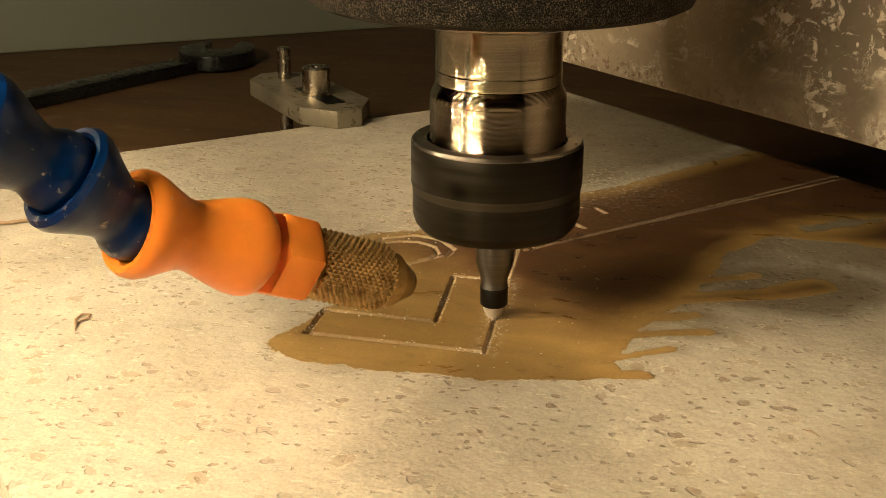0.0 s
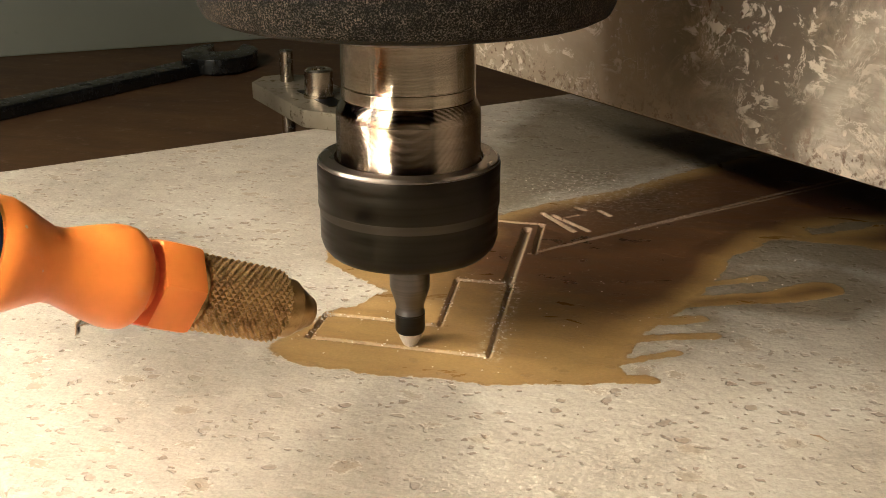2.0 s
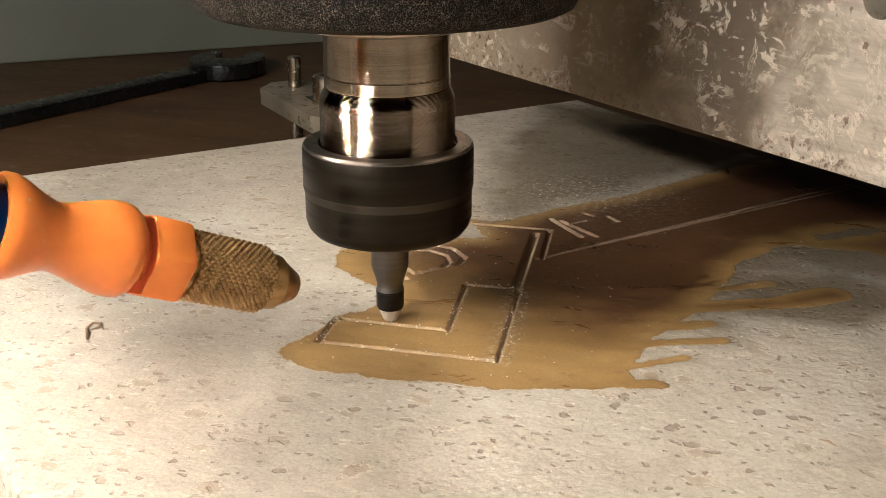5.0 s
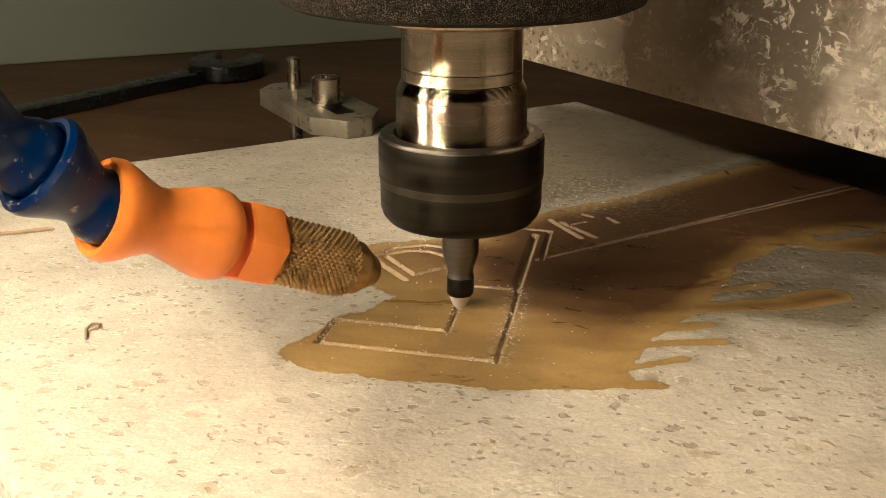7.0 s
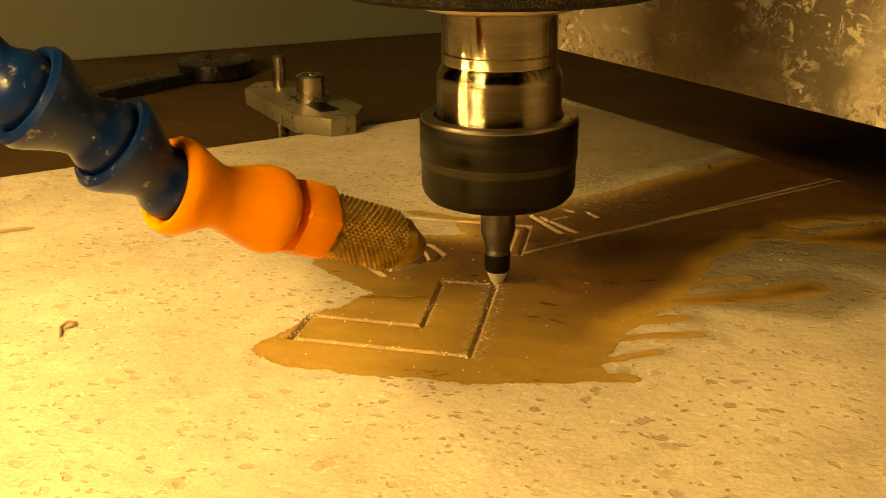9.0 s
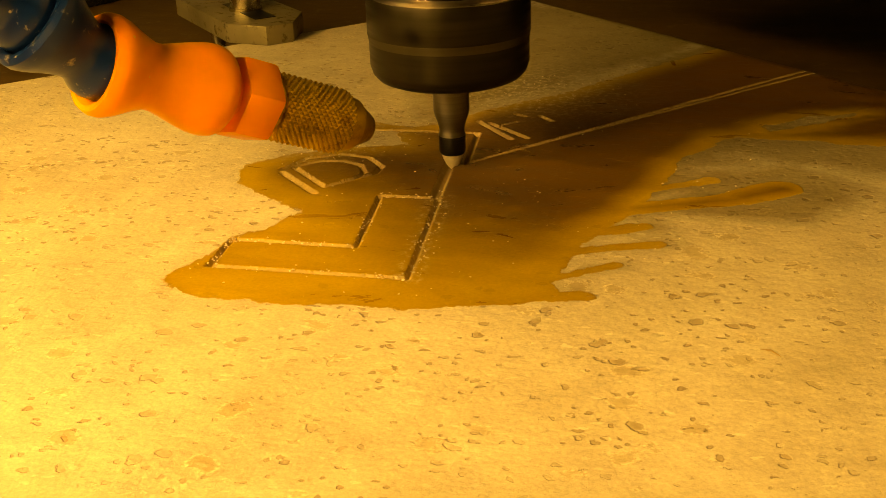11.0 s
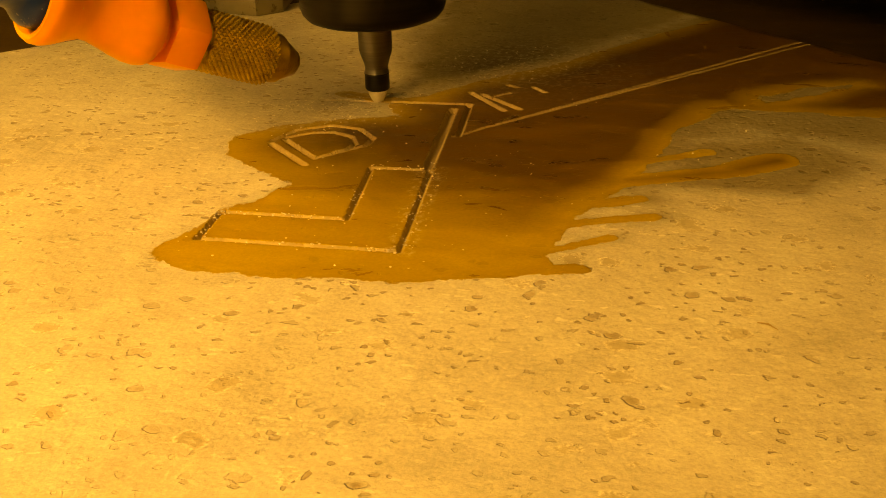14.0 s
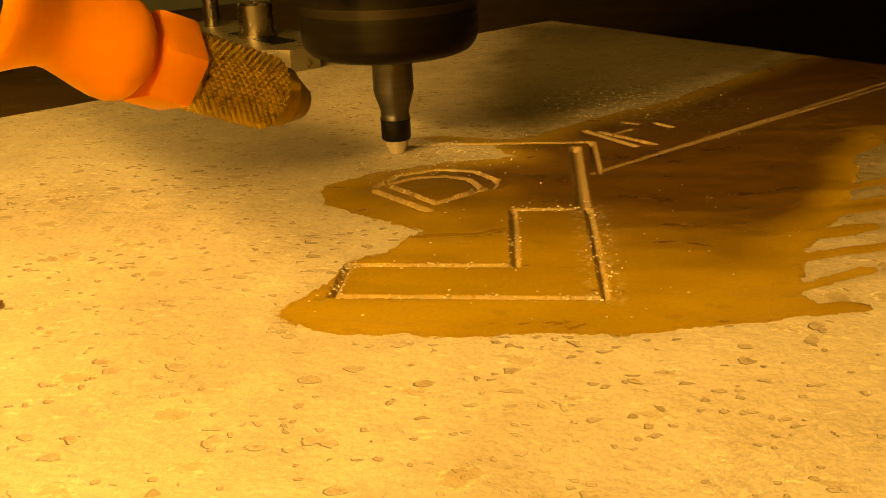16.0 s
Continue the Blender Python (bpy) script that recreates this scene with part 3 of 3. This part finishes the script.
def scrap(name, label, points, radius):
    """A thin bent fibre lying on the slab, millimetres."""
    bm = bmesh.new()
    rings = []
    for k, (x, y) in enumerate(points):
        r = radius * (1.0 if 0 < k < len(points) - 1 else 0.4)
        ax, ay = points[max(0, k - 1)]
        bx, by = points[min(len(points) - 1, k + 1)]
        side = Vector((ay - by, bx - ax, 0)).normalized()
        mid = Vector((x, y, radius + 0.25 * math.sin(k * 1.7) ** 2))
        rings.append([bm.verts.new((mid + side * r * math.cos(a) + Vector((0, 0, r * math.sin(a)))) / 1000) for a in (0, 1.26, 2.51, 3.77, 5.03)])
    for a, b in zip(rings, rings[1:]):
        for i in range(5):
            bm.faces.new((a[i], a[(i + 1) % 5], b[(i + 1) % 5], b[i]))
    bmesh.ops.recalc_face_normals(bm, faces=bm.faces)
    return tagged(new(name, mesh_of(name, bm, SCRAP)), label, "scrap")


scrap("dry_stem", "thin dry brown stem lying on the slab", [(-142, 38), (-137, 40.5), (-133, 43.5), (-130, 45.2), (-127.5, 47.6), (-125.5, 48.2)], 0.45)
scrap("fibre_curl", "curled dry fibre lying on the slab", [(-81.5, -11.5), (-82.8, -9.0), (-84.3, -6.6), (-84.2, -4.2), (-82.6, -3.6), (-82.0, -5.4), (-83.0, -7.6)], 0.28)
scrap("bristle", "short dark bristle lying on the slab", [(58.5, -16.5), (60, -17.2), (61.4, -18.4)], 0.16)


def crumbs(name, label, places, low, high):
    """Many small chips of stone lying on the slab."""
    bm = bmesh.new()
    for x, y in places:
        r = random.uniform(low, high)
        turn = Matrix.Rotation(random.uniform(0, 6.3), 4, "Z") @ Matrix.Rotation(random.uniform(-0.4, 0.4), 4, "X")
        m = Matrix.Translation((x / 1000, y / 1000, r * 0.35 / 1000)) @ turn @ Matrix.Diagonal((r / 1000 * random.uniform(0.8, 1.6), r / 1000, r / 1000 * random.uniform(0.4, 0.8), 1))
        made = bmesh.ops.create_icosphere(bm, subdivisions=1, radius=1, matrix=m)
        for v in made["verts"]:
            v.co += Vector((random.uniform(-1, 1), random.uniform(-1, 1), random.uniform(-0.4, 0.4))) * r * 0.00022
    return tagged(new(name, mesh_of(name, bm, FLOUR, False)), label, "chips", "", "stuff")


spread = [(random.gauss(-38, 9), random.gauss(74, 7)) for _ in range(260)] + [(random.gauss(4, 12), random.gauss(116, 9)) for _ in range(150)]
spread += [(random.uniform(-42, 30), random.uniform(-8, 60)) for _ in range(60)] + [(random.uniform(0, 60), random.uniform(0, 90)) for _ in range(40)]
crumbs("stone_chips", "small pale chips of cut stone on the slab", spread, 0.06, 0.22)
edge_chips = []
for a, b in zip(LETTER, LETTER[1:] + LETTER[:1]):
    for _ in range(26):
        k = random.random()
        edge_chips.append((a[0] + (b[0] - a[0]) * k + random.gauss(0, 0.9), a[1] + (b[1] - a[1]) * k + random.gauss(0, 0.9)))
for _ in range(45):
    k = random.random()
    edge_chips.append((-3.2 * k + abs(random.gauss(0.5, 1.5)), 38 * k + random.gauss(0, 1)))
crumbs("groove_chips", "stone chips thrown up beside the cut grooves", edge_chips, 0.07, 0.24)


def led_bar():
    """The work light beside the camera, seen as eleven streaks on the spindle's shaft."""
    ob = thing("led_light_bar", "black work light bar with two rows of leds", "lamp")
    a, b = Vector((-0.070, -0.250, 0.158)), Vector((-0.246, -0.060, 0.170))
    mid = (a + b) / 2
    d = (b - a)
    face = (Vector((-0.01, 0.03, 0)) - mid).normalized()
    side = d.normalized()
    rise = side.cross(face).normalized()
    frame_m = Matrix((side, rise, face)).transposed().to_4x4()
    part("housing", box((d.length + 0.04, 0.035, 0.02), (0, 0, -0.0125), 0.003, Matrix.Translation(mid) @ frame_m), HOUSING, ob)
    part("stand", box((0.016, 0.016, mid.z - TABLE_Z), (mid.x - face.x * 0.025, mid.y - face.y * 0.025, (mid.z + TABLE_Z) / 2 - 0.005), 0.002), HOUSING, ob)
    for i in range(12):
        if i == 6:
            continue
        k = i / 11 - 0.5
        m = Matrix.Translation(mid + side * (k * d.length)) @ frame_m
        part("led", box((0.0019, 0.0125, 0.0006), (0, 0, 0), 0.0, m), LED, ob, "glowing warm led", smooth=False)


led_bar()
# unseen area light, added only to lift the shadows
lamp = bpy.data.lights.new("fill_lamp", "AREA")
lamp.shape, lamp.size, lamp.size_y, lamp.energy, lamp.color = "RECTANGLE", 1.2, 0.3, FILL_WATTS, (1.0, 0.78, 0.40)
new("fill_lamp", lamp).matrix_world = look((-0.4, -0.6, 1.93), (-0.4, -0.6, 0))


# ---- the machine head ----
def spindle():
    ob = thing("milling_spindle", "black milling spindle with collet nut cutting the stone", "spindle")
    part("motor_cap", lathe([(0, 64.4), (17.5, 64.4), (34.0, 64.6), (35.8, 65.5), (36.6, 67.2), (36.8, 70), (36.8, 86), (40, 88), (40, 200), (0, 200)], 128), FLANGE, ob, "black cap thick with stone dust")
    part("lip", lathe([(0, 61.1), (16.4, 61.1), (17.2, 61.5), (17.6, 62.3), (17.6, 64.6), (0, 64.6)], 96), LIP, ob, "bright thin ring")

    def turned(r, top, low, pitch, slope):
        """Rows of a turned face: fine lathe grooves of that pitch and slope."""
        n = int((top - low) / pitch * 8)
        amp = slope * pitch / (2 * math.pi)
        return [(r + amp * math.sin(2 * math.pi * k / 8), top - (top - low) * k / n) for k in range(n + 1)]

    part("shaft", lathe([(0, 61.5), (12.2, 61.5)] + turned(12.2, 61.4, 52.1, 0.13, 0.55) + [(12.1, 52.0), (12.1, 51.9)] + turned(12.25, 51.8, 49.7, 0.13, 0.55) + [(11.9, 49.3), (0, 49.3)], 96), SHAFT, ob, "polished steel spindle nose", smooth="all")
    part("collet_seat", lathe([(0, 49.4), (12.1, 49.4)] + [(12.1 + 1.2 * math.sin(k / 120 * math.pi / 2) + 0.010 * math.sin(k * math.pi / 4), 49.4 - 2.9 * k / 120) for k in range(1, 121)] + turned(13.3, 46.4, 36, 0.16, 0.62) + [(0, 36)], 96), SHAFT_ROUGH, ob, "turned steel collar", smooth="all")
    nut = part("collet_nut", lathe([(16.9, 37.7), (17.0, 37.3), (17.0, 29.9), (16.85, 29.6), (16.7, 28.7), (16.7, 23.2), (16.2, 21.6), (15.2, 20.4), (13.6, 19.75), (4.2, 19.7), (4.0, 21), (0, 21)], 128), NUT, ob, "blackened steel collet nut")
    part("rim", lathe([(13.6, 37.0), (13.9, 38.4), (14.3, 38.4), (16.1, 38.5), (16.55, 38.35), (16.9, 37.9), (16.92, 37.65)], 128), NUT_RIM, nut, "nut rim with its highlight line in the colour")
    part("band", lathe([(16.9, 30.0), (17.02, 29.9), (16.9, 29.3), (16.74, 28.5), (16.7, 28.2)], 128), NUT_WORN, nut, "worn grey band")
    tool = part("cutter", lathe([(0, 20), (3.85, 20), (3.9, 12.6), (3.65, 11.4), (3.1, 9.8), (2.75, 8.5), (2.72, 7.6), (2.95, 6.95), (2.95, 6.9), (0, 6.9)], 64), TOOL, ob, "grey carbide engraving cutter")
    part("band", lathe([(0, 6.9), (2.95, 6.9), (2.95, 6.6), (2.88, 6.5), (2.88, 3.2), (2.6, 2.75), (0, 2.7)], 64), TOOL_DARK, tool, "black band")
    part("tip", lathe([(0, 2.8), (2.45, 2.75), (2.1, 1.6), (1.45, 0.2), (0.55, -0.85), (0, -0.95)], 48), FLOUR, tool, "dusted cutting tip")
    return ob


def mount_plate():
    ob = thing("mounting_plate", "thick steel mounting plate stained with dried stone slurry", "mounting plate")
    hole, zc, rh = 0.0660, 0.0700, 0.0038
    x0, x1, z0, z1, y0, y1 = -0.105, 0.255, 0.0380, 0.238, 0.0585, 0.0745
    bm = bmesh.new()
    outer = [bm.verts.new(p) for p in ((x0, y0, z0), (x1, y0, z0), (x1, y0, z1), (x0, y0, z1))]
    inner = [bm.verts.new((hole + rh * math.cos(2 * math.pi * k / 40), y0, zc + rh * math.sin(2 * math.pi * k / 40))) for k in range(40)]
    edges = [bm.edges.new((ring[k], ring[(k + 1) % len(ring)])) for ring in (outer, inner) for k in range(len(ring))]
    bmesh.ops.triangle_fill(bm, use_beauty=True, edges=edges)
    back = bmesh.ops.extrude_face_region(bm, geom=bm.faces[:])
    bmesh.ops.translate(bm, verts=[g for g in back["geom"] if isinstance(g, bmesh.types.BMVert)], vec=(0, y1 - y0, 0))
    bmesh.ops.recalc_face_normals(bm, faces=bm.faces)
    low_edge = [e for e in bm.edges if all(abs(v.co.z - z0) < 1e-6 and abs(v.co.y - y0) < 1e-6 for v in e.verts)]
    bmesh.ops.bevel(bm, geom=low_edge, offset=0.0007, segments=2, affect="EDGES", profile=0.6)
    bmesh.ops.transform(bm, matrix=MACHINE, verts=bm.verts)
    plate = part("plate", bm, PLATE, ob, smooth=False)
    bm = box((0.05, 0.024, 0.06), (0, 0.0585 - 0.0115, 0.17), 0.002, MACHINE)
    part("spindle_clamp", bm, STEEL, ob)
    m = MACHINE @ Matrix.Translation((hole, y0, zc)) @ Matrix.Rotation(radians(-90), 4, "X")
    thread = [(3.82, 0.05)]
    for k in range(14):
        thread += [(3.75, 0.15 + k), (3.10, 0.65 + k)]
    part("threaded_hole", lathe(thread + [(3.7, 14.5)], 40, m), STEEL, ob, "coarse threaded screw hole")
    return ob


NOZZLE = [(-11.6, -24.0, 15.4), (-42.4, -65.7, 38.2)]
HOSE = [(-42.9, -66.4, 38.8), (-49.2, -75.0, 48.6), (-57.0, -85.0, 58.0), (-69, -90, 67), (-82, -88, 77), (-95, -92, 87), (-105, -98, 99), (-111, -103, 113), (-113, -105, 129), (-112, -104, 146),
        (-109, -101, 162), (-104, -96, 178), (-96, -88, 193), (-85, -77, 203), (-72, -64, 205), (-59, -51, 198), (-48, -40, 187), (-39, -31, 176), (-31, -23, 166)]



def coolant_nozzle():
    ob = thing("coolant_nozzle", "orange and blue segmented coolant hose with a knurled brass nozzle", "coolant hose")
    m = along(*NOZZLE)
    part("jet", lathe([(1.0, 1.5), (1.2, 0.0), (2.3, 0.0), (2.8, 0.4), (4.7, 4.4), (4.7, 4.8)], 64, m), BRASS, ob, "conical brass jet")
    part("collar", lathe([(4.7, 4.7), (5.15, 4.9), (5.15, 7.9), (4.9, 8.2)], 64, m), BRASS, ob)
    # diamond knurl: raised pyramids between two sets of crossing spirals
    bm = bmesh.new()
    teeth, n, rows_, r0, z0, z1 = 30, 180, 84, 5.95, 8.0, 24.2
    grid = []
    for j in range(rows_ + 1):
        z = z0 + (z1 - z0) * j / rows_
        ring = []
        for i in range(n):
            a = 2 * math.pi * i / n
            p, q = i * teeth / n + z / 1.25, i * teeth / n - z / 1.25
            h = min(1 - abs(p % 1 - 0.5) * 2, 1 - abs(q % 1 - 0.5) * 2)
            r = r0 + 0.55 * h - (0.5 if j in (0, rows_) else 0)
            ring.append(bm.verts.new(m @ Vector((r / 1000 * math.cos(a), r / 1000 * math.sin(a), z / 1000))))
        grid.append(ring)
    for a, b in zip(grid, grid[1:]):
        for i in range(n):
            bm.faces.new((a[i], a[(i + 1) % n], b[(i + 1) % n], b[i]))
    knurl = part("knurled_sleeve", bm, BRASS, ob, "knurled brass sleeve", smooth=False)
    part("sleeve_back", lathe([(5.6, 24.0), (5.6, 25.9)], 48, m), BRASS, knurl)
    hexa = [(8.0 * math.cos(radians(60 * k + 12)), 8.0 * math.sin(radians(60 * k + 12))) for k in range(6)]
    bm = prism([(x / 1000, y / 1000) for x, y in hexa], 0.0254, 0.0332, 0.0011)
    bmesh.ops.transform(bm, matrix=m, verts=bm.verts)
    part("hex_fitting", bm, ORANGE, ob, "orange plastic hexagon fitting")
    part("orange_segment", lathe([(5.2, 32.8), (5.2, 34.7), (6.4, 34.8), (7.3, 35.2), (7.9, 36.1), (8.1, 37.4), (7.95, 39.4), (7.3, 42.0), (6.4, 45.0), (5.75, 47.4), (5.7, 49.2), (6.8, 52.0), (8.0, 54.6), (8.55, 56.4), (8.5, 57.8), (7.9, 58.8), (7.0, 58.8), (6.3, 58.0), (6.0, 55.0)], 96, m), ORANGE, ob, "orange plastic hose segment")
    for a, b in zip(HOSE, HOSE[1:]):
        mm = along(a, b)
        ln = (Vector(b) - Vector(a)).length
        s = ln / 15.0
        part("blue_segment", lathe([(r, z * s) for r, z in [(4.8, -3.6), (5.9, -2.0), (6.4, 0.2), (6.2, 1.8), (5.5, 3.2), (5.2, 4.2), (5.5, 5.6), (6.6, 8.2), (7.9, 10.8), (8.5, 12.4), (8.5, 13.7), (7.9, 14.6), (7.1, 14.6), (6.5, 14.0), (6.2, 11.6)]], 72, mm), BLUE, ob, "blue plastic hose segment")
    return ob


SPINDLE, MOUNT, NOZZLE_THING = spindle(), mount_plate(), coolant_nozzle()

HEAD = [
    (0.0, -1.9, 17.5), (0.5, -1.4, 9.3), (1.0, -1.3, 1.9), (1.5, -8.7, 2.2), (2.0, -16.1, 1.9), (2.5, -23.8, 1.9), (3.0, -31.4, 2.0), (3.3, -36.0, 2.0), (3.5, -37.2, 3.0),
    (4.1, -37.2, 12.8), (4.3, -36.0, 14.0), (5.3, -21.0, 14.4), (5.5, -18.1, 14.5), (6.0, -13.2, 15.2), (6.5, -13.4, 17.5), (7.0, -13.6, 25.9), (7.5, -13.9, 33.8), (8.0, -14.1, 39.9),
    (8.3, -13.0, 40.5), (9.0, -3.2, 40.4), (9.8, -3.0, 41.0), (10.5, -3.4, 50.0), (11.0, -4.4, 58.3), (11.5, -4.8, 66.1), (12.0, -5.6, 74.3), (12.5, -6.1, 82.7),
    (13.0, -9.3, 79.8), (13.5, -17.0, 80.4), (14.0, -25.4, 81.2), (14.5, -32.5, 82.0), (15.0, -40.4, 81.9), (15.5, -41.9, 82.5), (16.0, -40.8, 74.4),
]


def motions():
    rows = [(t, pose(x / 1000, y / 1000, 0)) for t, x, y in HEAD]
    for ob in (SPINDLE, MOUNT, NOZZLE_THING):
        walk(ob, rows)


motions()
